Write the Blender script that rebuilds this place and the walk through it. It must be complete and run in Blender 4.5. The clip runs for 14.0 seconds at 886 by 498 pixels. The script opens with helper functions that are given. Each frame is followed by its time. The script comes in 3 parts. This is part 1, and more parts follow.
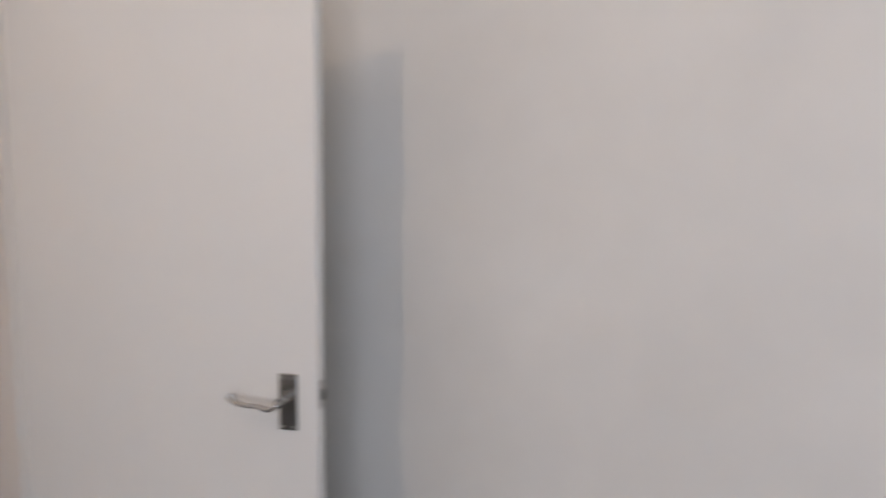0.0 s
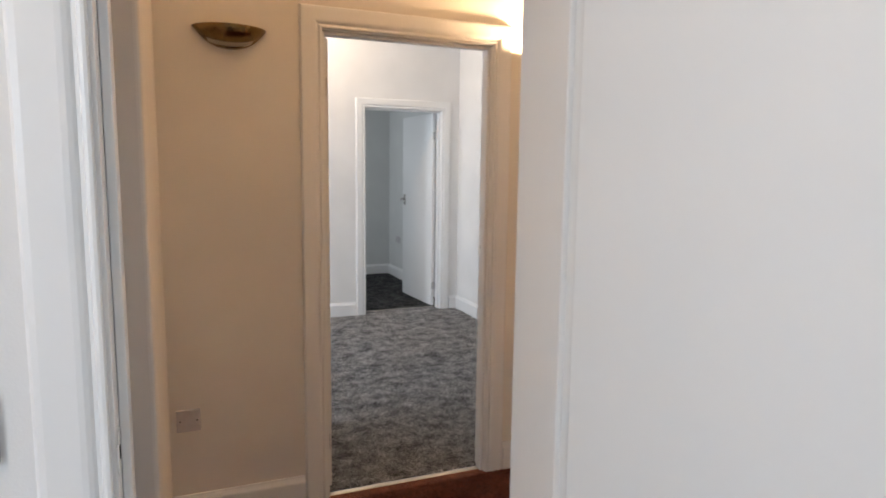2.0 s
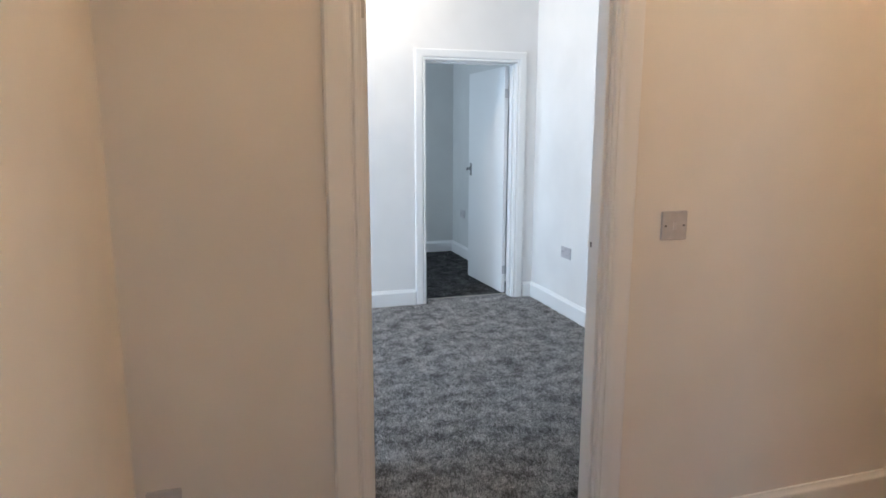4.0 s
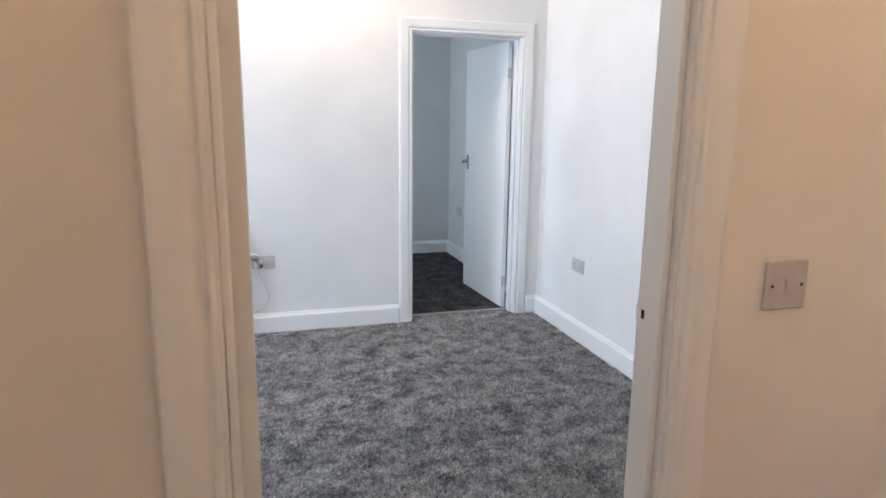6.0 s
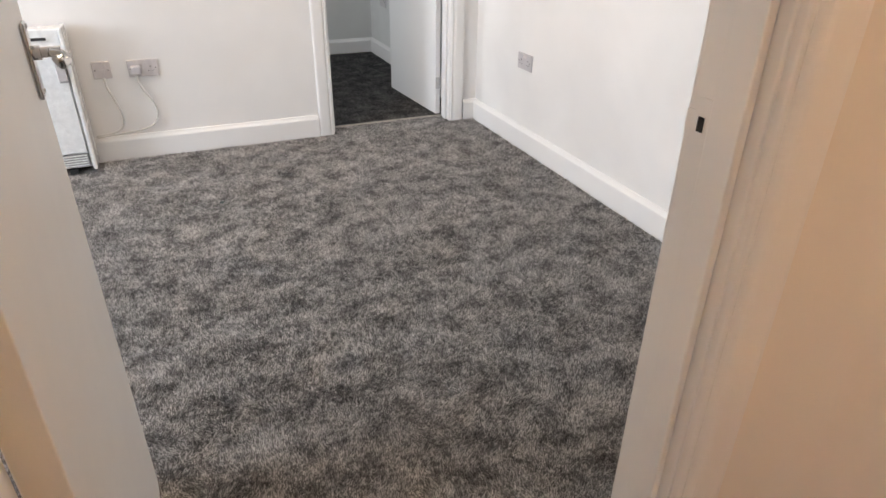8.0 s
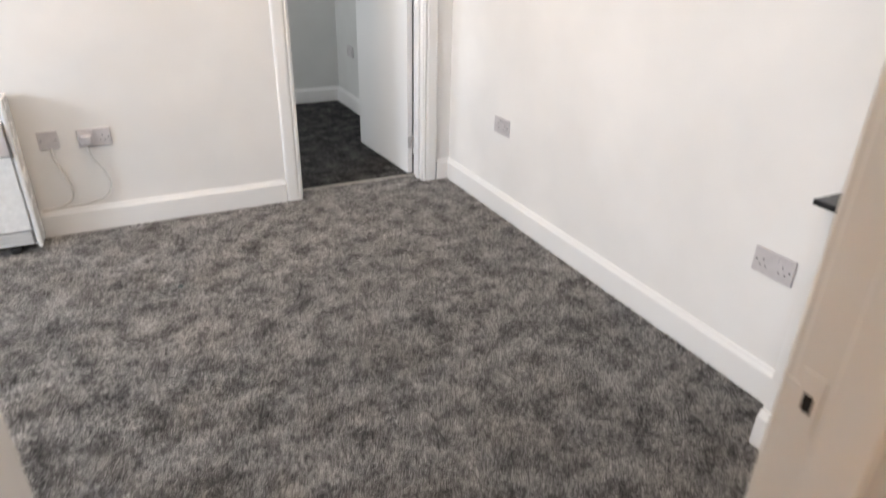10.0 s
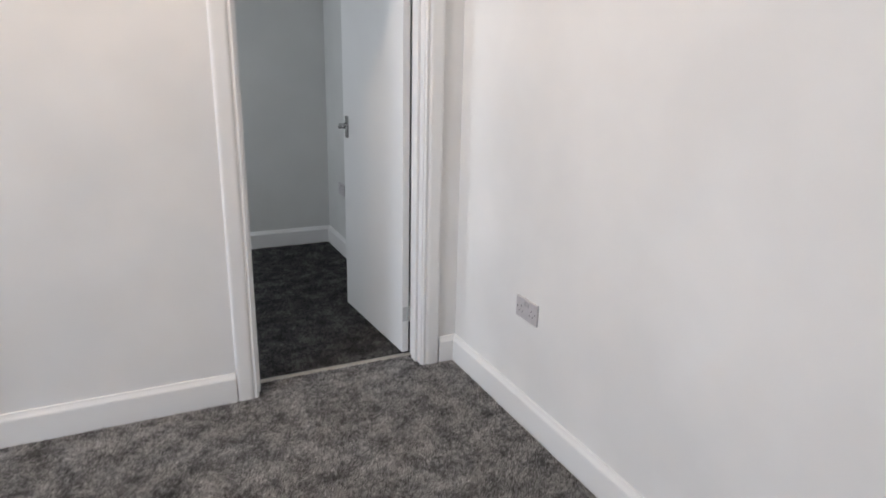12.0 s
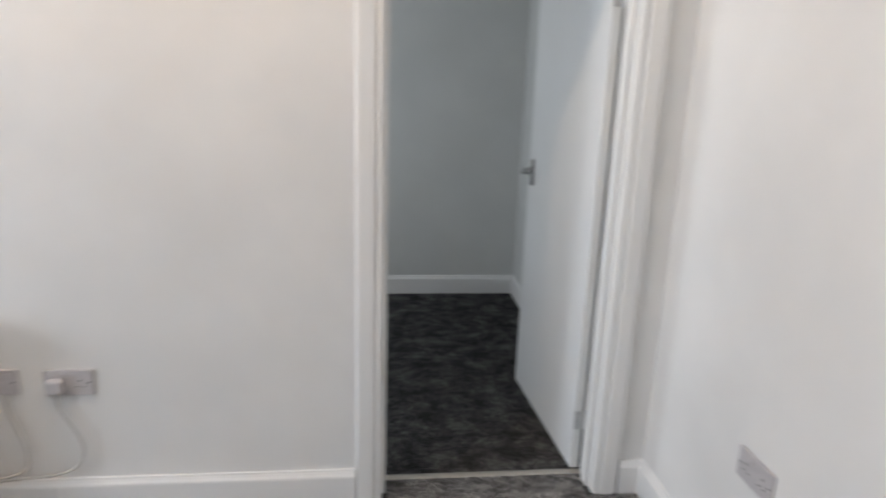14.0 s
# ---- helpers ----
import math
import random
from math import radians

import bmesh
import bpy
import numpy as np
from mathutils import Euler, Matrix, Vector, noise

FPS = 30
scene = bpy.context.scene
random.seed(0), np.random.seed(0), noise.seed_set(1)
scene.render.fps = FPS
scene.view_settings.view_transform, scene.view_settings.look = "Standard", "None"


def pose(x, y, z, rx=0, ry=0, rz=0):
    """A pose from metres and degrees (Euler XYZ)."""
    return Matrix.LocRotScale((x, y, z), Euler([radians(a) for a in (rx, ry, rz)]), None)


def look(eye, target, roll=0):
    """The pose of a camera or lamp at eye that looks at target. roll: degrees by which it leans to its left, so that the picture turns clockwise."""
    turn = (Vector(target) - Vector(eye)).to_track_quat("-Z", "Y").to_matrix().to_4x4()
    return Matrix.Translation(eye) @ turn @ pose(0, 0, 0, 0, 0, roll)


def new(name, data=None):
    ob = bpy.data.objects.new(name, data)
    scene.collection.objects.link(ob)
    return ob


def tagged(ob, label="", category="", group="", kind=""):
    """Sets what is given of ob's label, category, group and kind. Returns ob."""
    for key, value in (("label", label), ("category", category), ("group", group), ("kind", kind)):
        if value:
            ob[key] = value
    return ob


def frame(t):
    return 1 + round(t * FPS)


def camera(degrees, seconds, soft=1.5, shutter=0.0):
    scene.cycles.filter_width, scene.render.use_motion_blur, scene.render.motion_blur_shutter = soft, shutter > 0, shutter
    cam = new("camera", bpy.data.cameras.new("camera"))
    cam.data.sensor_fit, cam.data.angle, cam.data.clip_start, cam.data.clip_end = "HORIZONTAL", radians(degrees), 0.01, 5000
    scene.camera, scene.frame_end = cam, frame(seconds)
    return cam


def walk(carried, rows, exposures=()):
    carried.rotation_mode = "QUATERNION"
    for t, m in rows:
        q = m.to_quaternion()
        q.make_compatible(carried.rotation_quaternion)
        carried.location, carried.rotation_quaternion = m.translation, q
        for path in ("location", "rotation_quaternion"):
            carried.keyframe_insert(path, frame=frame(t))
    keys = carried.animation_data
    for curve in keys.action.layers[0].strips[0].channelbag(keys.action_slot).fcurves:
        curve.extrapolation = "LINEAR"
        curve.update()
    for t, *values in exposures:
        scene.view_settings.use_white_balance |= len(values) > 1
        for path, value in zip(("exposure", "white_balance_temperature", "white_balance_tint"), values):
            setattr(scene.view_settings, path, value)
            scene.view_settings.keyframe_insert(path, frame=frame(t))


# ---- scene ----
cam = camera(69.9, 14.0, shutter=0.4)
PATH = [
    (0, (0.228, 0.179, 1.47), (1.974, 1.135, 1.275), 0.6),
    (0.3, (0.219, 0.293, 1.485), (1.762, 1.549, 1.283), 0.7),
    (0.5, (0.219, 0.367, 1.48), (1.652, 1.749, 1.285), 1.0),
    (0.6, (0.213, 0.396, 1.481), (1.6, 1.824, 1.288), 1.1),
    (0.9, (0.234, 0.491, 1.469), (1.485, 2.038, 1.27), 0.7),
    (1, (0.234, 0.519, 1.46), (1.449, 2.095, 1.264), 1.0),
    (1.5, (0.326, 0.678, 1.454), (1.304, 2.408, 1.235), 0.9),
    (2, (0.407, 0.81, 1.429), (1.162, 2.645, 1.178), 0.7),
    (2.5, (0.463, 1.04, 1.408), (1.111, 2.906, 1.096), 0.8),
    (2.6, (0.476, 1.093, 1.407), (1.111, 2.962, 1.088), 1.1),
    (2.9, (0.507, 1.236, 1.41), (1.126, 3.11, 1.086), 1.0),
    (3, (0.523, 1.268, 1.414), (1.138, 3.143, 1.091), 0.6),
    (3.2, (0.552, 1.343, 1.415), (1.153, 3.222, 1.087), 0.1),
    (5.3, (0.833, 2.219, 1.403), (1.363, 4.106, 1.007), 0.8),
    (5.4, (0.85, 2.253, 1.415), (1.388, 4.138, 1.017), 0.5),
    (5.5, (0.884, 2.301, 1.416), (1.425, 4.185, 1.019), 0.7),
    (6, (0.996, 2.466, 1.422), (1.553, 4.346, 1.024), 0.7),
    (6.5, (1.079, 2.684, 1.415), (1.678, 4.55, 1.016), 0.8),
    (7, (1.114, 2.831, 1.343), (1.788, 4.642, 0.827), 0.9),
    (7.5, (1.143, 2.899, 1.289), (1.831, 4.568, 0.429), 1.1),
    (7.7, (1.146, 2.918, 1.281), (1.827, 4.538, 0.327), 1.1),
    (9.8, (1.17, 3.137, 1.405), (1.953, 4.71, 0.45), 1.2),
    (10, (1.209, 3.215, 1.423), (2.013, 4.817, 0.535), 1.3),
    (10.5, (1.294, 3.417, 1.444), (2.11, 5.07, 0.668), 1.4),
    (11, (1.394, 3.672, 1.439), (2.184, 5.365, 0.725), 1.3),
    (11.5, (1.493, 3.899, 1.457), (2.296, 5.616, 0.82), 1.2),
    (12, (1.666, 4.117, 1.455), (2.496, 5.844, 0.88), 1.3),
    (12.5, (1.826, 4.327, 1.46), (2.671, 6.058, 0.924), 1.4),
    (13, (1.924, 4.557, 1.469), (2.773, 6.297, 0.967), 1.5),
    (13.3, (1.961, 4.657, 1.474), (2.772, 6.413, 0.963), 1.7),
    (13.5, (1.992, 4.694, 1.451), (2.723, 6.488, 0.956), 1.7),
    (14, (1.998, 4.735, 1.469), (2.214, 6.656, 0.958), 1.9),
]
EXPOSURES = [
    (0.0, -0.70, 6800, 18), (0.5, -0.58, 6700, 17), (1.0, -0.40, 6300, 15), (2.0, -0.27, 6300, 12), (2.5, -0.10, 6100, 12), (3.0, -0.05, 5600, 10),
    (5.5, 0.11, 5350, 5), (6.0, 0.05, 5750, 10), (6.5, 0.0, 6050, 13), (7.0, 0.04, 6200, 11), (7.7, 0.24, 6600, 14), (9.8, 0.26, 6800, 14), (10.5, 0.08, 6400, 13),
    (11.0, -0.04, 6400, 13), (12.0, -0.22, 6350, 14), (13.0, -0.28, 6350, 14), (14.0, -0.29, 6350, 12),
]
walk(cam, [(t, look(eye, target, roll)) for t, eye, target, roll in PATH], EXPOSURES)

# ---- world and large lights ----
world = bpy.data.worlds.new("sky")
scene.world = world
world.use_nodes = True
wn = world.node_tree
sky = wn.nodes.new("ShaderNodeTexSky")
sky.sky_type = "NISHITA"
sky.sun_disc = False
sky.sun_elevation, sky.sun_rotation = radians(38), radians(150)
wn.links.new(sky.outputs[0], wn.nodes["Background"].inputs[0])
wn.nodes["Background"].inputs[1].default_value = 0.12


def lamp(name, kind, m, energy, colour, **more):
    data = bpy.data.lights.new(name, kind)
    data.energy, data.color = energy, colour
    if "size" in more:
        data.shape, data.size, data.size_y = "RECTANGLE", more["size"], more["size_y"]
    if "radius" in more:
        data.shadow_soft_size = more["radius"]
    if "angle" in more:
        data.angle = radians(more["angle"])
    ob = new(name, data)
    ob.matrix_world = m
    return ob


# overcast daylight: a wide weak sun, and the sky in two window openings
lamp("sun", "SUN", look((0, 0, 10), (1.5, 3.0, 0)), 0.8, (1.0, 0.96, 0.9), angle=12)
lamp("window_daylight_a", "AREA", look((-2.19, -1.15, 1.70), (1.0, -0.80, 1.60)), 74, (0.76, 0.88, 1.0), size=1.3, size_y=1.5)
lamp("window_daylight_b", "AREA", look((-2.89, 4.70, 1.65), (1.0, 4.75, 1.45)), 113, (0.80, 0.90, 1.0), size=1.3, size_y=1.45)
# added fill light for the back room, which has no known window
lamp("back_room_fill", "AREA", look((0.23, 7.95, 1.58), (2.0, 7.95, 1.4)), 21, (0.90, 0.96, 1.0), size=0.9, size_y=1.2)
# warm lamps: the lit wall sconce, and a ceiling pendant in each of the two rooms
lamp("sconce_bulb", "POINT", pose(2.016, 3.312, 1.919), 130, (1.0, 0.64, 0.34), radius=0.018)
lamp("pendant_bulb_a", "POINT", pose(-0.70, 0.77, 2.78), 36, (1.0, 0.75, 0.49), radius=0.04)
lamp("pendant_bulb_b", "POINT", pose(1.26, 6.07, 2.78), 39, (1.0, 0.76, 0.52), radius=0.04)


# ---- materials ----
def material(name):
    m = bpy.data.materials.new(name)
    m.use_nodes = True
    return m, m.node_tree.nodes, m.node_tree.links, m.node_tree.nodes["Principled BSDF"]


def noise_node(nodes, links, scale, detail=4.0, rough=0.55, stretch=None):
    tex = nodes.new("ShaderNodeTexNoise")
    tex.inputs["Scale"].default_value = scale
    tex.inputs["Detail"].default_value = detail
    tex.inputs["Roughness"].default_value = rough
    co = nodes.new("ShaderNodeTexCoord")
    if stretch:
        mp = nodes.new("ShaderNodeMapping")
        mp.inputs["Scale"].default_value = stretch
        links.new(co.outputs["Object"], mp.inputs[0])
        links.new(mp.outputs[0], tex.inputs["Vector"])
    else:
        links.new(co.outputs["Object"], tex.inputs["Vector"])
    return tex


def ramp(nodes, links, source, stops):
    r = nodes.new("ShaderNodeValToRGB")
    while len(r.color_ramp.elements) < len(stops):
        r.color_ramp.elements.new(0.5)
    for e, (p, c) in zip(r.color_ramp.elements, stops):
        e.position, e.color = p, (*c, 1)
    links.new(source, r.inputs[0])
    return r


def bump(nodes, links, bsdf, source, strength, distance, under=None):
    b = nodes.new("ShaderNodeBump")
    b.inputs["Strength"].default_value, b.inputs["Distance"].default_value = strength, distance
    links.new(source, b.inputs["Height"])
    if under:
        links.new(under.outputs[0], b.inputs["Normal"])
    links.new(b.outputs[0], bsdf.inputs["Normal"])
    return b


def paint(name, colour, rough, grain=0.15, scale=260, vary=0.04, brush=None, spec=0.4):
    """Painted plaster or wood: faint clouding, roller or brush texture."""
    m, n, l, b = material(name)
    cloud = noise_node(n, l, 1.7, 3)
    lo = tuple(c * (1 - vary) for c in colour)
    hi = tuple(min(1, c * (1 + vary)) for c in colour)
    l.new(ramp(n, l, cloud.outputs[0], [(0.35, lo), (0.65, hi)]).outputs[0], b.inputs["Base Color"])
    mott = noise_node(n, l, 9, 4)
    r = ramp(n, l, mott.outputs[0], [(0.3, (rough * 0.85,) * 3), (0.7, (min(1, rough * 1.15),) * 3)])
    l.new(r.outputs[0], b.inputs["Roughness"])
    b.inputs["Specular IOR Level"].default_value = spec
    wave = bump(n, l, b, noise_node(n, l, 3.5, 2).outputs[0], 0.12, 0.008)
    fine = noise_node(n, l, scale, 3, 0.6, brush)
    bump(n, l, b, fine.outputs[0], grain, 0.002, wave)
    return m


def plain(name, colour, rough, metal=0.0, spec=0.5, coat=0.0):
    m, n, l, b = material(name)
    t = noise_node(n, l, 40, 4)
    l.new(ramp(n, l, t.outputs[0], [(0.3, tuple(c * 0.93 for c in colour)), (0.7, tuple(min(1, c * 1.05) for c in colour))]).outputs[0], b.inputs["Base Color"])
    s = noise_node(n, l, 14, 5)
    l.new(ramp(n, l, s.outputs[0], [(0.3, (rough * 0.8,) * 3), (0.7, (min(1, rough * 1.25),) * 3)]).outputs[0], b.inputs["Roughness"])
    b.inputs["Metallic"].default_value = metal
    b.inputs["Specular IOR Level"].default_value = spec
    b.inputs["Coat Weight"].default_value = coat
    return m


def carpet(name, dark, mid, light):
    """Cut-pile carpet: cloudy patches where the pile leans, flecked tufts."""
    m, n, l, b = material(name)
    big = noise_node(n, l, 9.5, 6, 0.70)
    small = noise_node(n, l, 60, 4, 0.7)
    mix = n.new("ShaderNodeMix")
    mix.data_type = "FLOAT"
    mix.inputs["Factor"].default_value = 0.48
    l.new(big.outputs[0], mix.inputs["A"])
    l.new(small.outputs[0], mix.inputs["B"])
    base = ramp(n, l, mix.outputs["Result"], [(0.415, dark), (0.50, mid), (0.585, light)])
    fleck = noise_node(n, l, 260, 3, 0.7)
    fl = ramp(n, l, fleck.outputs[0], [(0.35, (0.30, 0.30, 0.30)), (0.5, (0.85, 0.85, 0.85)), (0.66, (1.0, 1.0, 1.0))])
    mul = n.new("ShaderNodeMix")
    mul.data_type, mul.blend_type = "RGBA", "MULTIPLY"
    mul.inputs["Factor"].default_value = 0.45
    l.new(base.outputs[0], mul.inputs["A"])
    l.new(fl.outputs[0], mul.inputs["B"])
    geo = n.new("ShaderNodeNewGeometry")
    tuft = ramp(n, l, geo.outputs["Random Per Island"], [(0.0, (0.24, 0.24, 0.24)), (0.5, (0.84, 0.84, 0.84)), (1.0, (1.0, 1.0, 1.0))])
    mul2 = n.new("ShaderNodeMix")
    mul2.data_type, mul2.blend_type = "RGBA", "MULTIPLY"
    mul2.inputs["Factor"].default_value = 1.0
    l.new(mul.outputs["Result"], mul2.inputs["A"])
    l.new(tuft.outputs[0], mul2.inputs["B"])
    l.new(mul2.outputs["Result"], b.inputs["Base Color"])
    b.inputs["Roughness"].default_value = 1.0
    b.inputs["Specular IOR Level"].default_value = 0.06
    b.inputs["Sheen Weight"].default_value = 0.12
    b.inputs["Sheen Roughness"].default_value = 0.6
    bump(n, l, b, fleck.outputs[0], 0.8, 0.006)
    return m


WHITE = paint("white_emulsion", (0.80, 0.79, 0.775), 0.62)
# warmer in tone than WHITE, on the hall's side of its walls
CREAM = paint("cream_wall", (0.80, 0.755, 0.69), 0.6)
# greyer than WHITE, on the back room's south, east and end walls
PALE_GREY = paint("pale_grey_wall", (0.67, 0.675, 0.66), 0.6)
CEIL = paint("ceiling_emulsion", (0.82, 0.82, 0.81), 0.8)
GLOSS = paint("white_gloss_wood", (0.83, 0.825, 0.815), 0.34, 0.04, 60, 0.012, (1, 1, 0.04), 0.5)
DOOR = paint("white_satin_door", (0.79, 0.79, 0.785), 0.40, 0.04, 60, 0.012, (1, 1, 0.04), 0.5)
GREY_CARPET = carpet("grey_carpet", (0.21, 0.204, 0.208), (0.62, 0.611, 0.614), (1.0, 0.985, 0.975))
GREY_FLOOR = carpet("grey_carpet_ground", (0.062, 0.060, 0.061), (0.165, 0.162, 0.161), (0.34, 0.333, 0.327))
# same mottle as the grey carpet in much darker tones, for the back room
DARK_CARPET = carpet("darker_grey_carpet", (0.030, 0.030, 0.031), (0.095, 0.093, 0.094), (0.27, 0.265, 0.26))
RED_CARPET = carpet("russet_carpet", (0.13, 0.035, 0.018), (0.20, 0.058, 0.030), (0.28, 0.09, 0.05))
CHROME = plain("polished_chrome", (0.46, 0.455, 0.45), 0.10, 1.0)
STEEL = plain("dull_steel", (0.45, 0.44, 0.43), 0.35, 1.0)
HINGE = plain("paint_flecked_steel", (0.55, 0.55, 0.55), 0.35, 0.6)
BRASS = plain("antique_brass", (0.24, 0.165, 0.075), 0.27, 1.0)
PLASTIC = plain("white_plastic", (0.56, 0.535, 0.545), 0.35)
SWITCH = plain("switch_plastic", (0.53, 0.50, 0.50), 0.35)
CABLE = plain("white_flex", (0.60, 0.585, 0.56), 0.45)
DARK = plain("latch_hole_shade", (0.012, 0.010, 0.009), 0.8)
# black for the heater feet, and for the shade in slots and screw holes
HOLE = plain("black_plastic_and_hole_shade", (0.02, 0.02, 0.02), 0.5)
ENAMEL = plain("white_enamel", (0.78, 0.79, 0.79), 0.25, coat=0.2)
GREYPLASTIC = plain("grey_plastic", (0.30, 0.30, 0.30), 0.4)
BLACKTOP = plain("black_stone_top", (0.018, 0.018, 0.02), 0.22)
TRIM = plain("aluminium_strip", (0.55, 0.52, 0.47), 0.35, 0.8)
TEAL = plain("teal_thread", (0.02, 0.10, 0.11), 0.8)


def glowing(name, colour, strength):
    m, n, l, b = material(name)
    b.inputs["Base Color"].default_value = (0.85, 0.82, 0.75, 1)
    b.inputs["Roughness"].default_value = 0.4
    b.inputs["Emission Color"].default_value = (*colour, 1)
    b.inputs["Emission Strength"].default_value = strength
    return m


LIT_GLASS = glowing("lit_frosted_glass", (1.0, 0.78, 0.45), 4.5)
UNLIT_GLASS = plain("frosted_glass", (0.55, 0.50, 0.42), 0.35)


# ---- mesh helpers ----
def mesh_of(name, bm, mats):
    bmesh.ops.recalc_face_normals(bm, faces=bm.faces)
    data = bpy.data.meshes.new(name)
    bm.to_mesh(data)
    bm.free()
    for m in mats if isinstance(mats, (list, tuple)) else [mats]:
        data.materials.append(m)
    return data


def part(name, bm, mats, parent=None, label="", smooth=False):
    data = mesh_of(name, bm, mats)
    if smooth:
        for p in data.polygons:
            p.use_smooth = True
    ob = new(name, data)
    if parent:
        ob.parent = parent
    return tagged(ob, label)


def thing(name, x, y, z, label, category, kind="", group="", rz=0):
    ob = new(name)
    ob.empty_display_size = 0.05
    ob.matrix_world = pose(x, y, z, 0, 0, rz)
    return tagged(ob, label, category, group, kind)


def box(bm, x0, x1, y0, y1, z0, z1, bevel=0.0, seg=2):
    r = bmesh.ops.create_cube(bm, size=1)["verts"]
    for v in r:
        v.co = ((x0 + x1) / 2 + v.co.x * (x1 - x0), (y0 + y1) / 2 + v.co.y * (y1 - y0), (z0 + z1) / 2 + v.co.z * (z1 - z0))
    if bevel:
        edges = {e for v in r for e in v.link_edges}
        bmesh.ops.bevel(bm, geom=list(edges), offset=bevel, segments=seg, profile=0.5, affect="EDGES")
    return bm


def boxed(*dims, bevel=0.0, seg=2):
    return box(bmesh.new(), *dims, bevel=bevel, seg=seg)


def prism(points, a, b, axis="y", ends=(None, None)):
    """A closed profile of (u, v) pushed from a to b along an axis; ends shift each profile point along it, for mitres."""
    bm = bmesh.new()
    rings = []
    for s, shift in ((a, ends[0]), (b, ends[1])):
        ring = []
        for u, v in points:
            w = s + (shift(u, v) if shift else 0)
            ring.append(bm.verts.new({"x": (w, u, v), "y": (u, w, v), "z": (u, v, w)}[axis]))
        rings.append(ring)
    k = len(points)
    for i in range(k):
        bm.faces.new((rings[0][i], rings[0][(i + 1) % k], rings[1][(i + 1) % k], rings[1][i]))
    bm.faces.new(rings[0][::-1])
    bm.faces.new(rings[1])
    return bm


def cylinder(bm, r, depth, m, seg=20, r2=None):
    vs = bmesh.ops.create_cone(bm, cap_ends=True, segments=seg, radius1=r, radius2=r if r2 is None else r2, depth=depth)["verts"]
    bmesh.ops.transform(bm, matrix=m, verts=vs)
    return bm


def tube(path, radii, seg=12, flat=1.0):
    """A round bar along points with a radius at each; flat squashes it in z."""
    bm = bmesh.new()
    path = [Vector(p) for p in path]
    rings = []
    for i, p in enumerate(path):
        d = (path[min(i + 1, len(path) - 1)] - path[max(i - 1, 0)]).normalized()
        up = Vector((0, 0, 1)) if abs(d.z) < 0.9 else Vector((1, 0, 0))
        s = d.cross(up).normalized()
        t = s.cross(d)
        r = radii[i] if isinstance(radii, (list, tuple)) else radii
        rings.append([bm.verts.new(p + s * math.cos(a) * r + t * math.sin(a) * r * flat) for a in [2 * math.pi * k / seg for k in range(seg)]])
    for a, b in zip(rings, rings[1:]):
        for k in range(seg):
            bm.faces.new((a[k], a[(k + 1) % seg], b[(k + 1) % seg], b[k]))
    bm.faces.new(rings[0][::-1])
    bm.faces.new(rings[-1])
    return bm


def spline(points, steps=8):
    """Points along a smooth curve through the given ones."""
    p = [Vector(q) for q in points]
    p = [p[0] * 2 - p[1]] + p + [p[-1] * 2 - p[-2]]
    out = []
    for i in range(1, len(p) - 2):
        for k in range(steps):
            t = k / steps
            out.append(0.5 * (2 * p[i] + (p[i + 1] - p[i - 1]) * t + (2 * p[i - 1] - 5 * p[i] + 4 * p[i + 1] - p[i + 2]) * t ** 2 + (3 * p[i] - p[i - 1] - 3 * p[i + 1] + p[i + 2]) * t ** 3))
    return out + [p[-2]]


# ---- plan ----
CEILING = 3.00
YA0, YA1 = 1.71, 1.935      # wall between the first room and the hall
YB0, YB1 = 3.383, 3.476    # wall between the hall and the carpeted room
YC0, YC1 = 6.725, 6.855     # wall between the carpeted room and the back room
XR = 2.997                 # long right-hand wall of both carpeted rooms
YEND = 9.03
A0, A1 = 0.315, 1.032      # door openings between linings
B0, B1 = 0.941, 1.687
C0, C1 = 2.030, 2.808
HEAD_A, HEAD_B, HEAD_C = 1.985, 1.964, 1.992
LIN = 0.03


def wall(name, label, boxes, mats, pick):
    """A wall of butted blocks; pick(normal, centre) chooses the paint of each face."""
    bm = bmesh.new()
    for b in boxes:
        box(bm, *b)
    bmesh.ops.recalc_face_normals(bm, faces=bm.faces)
    for f in bm.faces:
        f.material_index = pick(f.normal, f.calc_center_median())
    return tagged(part(name, bm, mats), label, "wall", kind="structure")


def with_opening(x0, x1, y0, y1, o0, o1, top):
    return [(x0, o0, y0, y1, 0, CEILING), (o1, x1, y0, y1, 0, CEILING), (o0, o1, y0, y1, top, CEILING)]


wall("wall_hall_south", "white painted wall with an open doorway to the hall", with_opening(-2.2, 3.15, YA0, YA1, A0 - LIN, A1 + LIN, HEAD_A + LIN), [WHITE, CREAM], lambda n, c: 1 if n.y > 0.5 else 0)
wall("wall_hall_north", "cream hall wall with an open doorway to the carpeted room", with_opening(-2.90, 3.15, YB0, YB1, B0 - LIN, B1 + LIN, HEAD_B + LIN), [WHITE, CREAM], lambda n, c: 1 if n.y < -0.5 else 0)
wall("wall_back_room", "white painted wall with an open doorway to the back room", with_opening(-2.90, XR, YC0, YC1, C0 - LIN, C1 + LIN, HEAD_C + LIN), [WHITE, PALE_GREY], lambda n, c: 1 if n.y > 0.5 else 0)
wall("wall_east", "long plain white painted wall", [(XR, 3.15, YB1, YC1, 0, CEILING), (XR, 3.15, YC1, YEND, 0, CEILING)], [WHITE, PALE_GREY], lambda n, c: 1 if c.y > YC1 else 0)
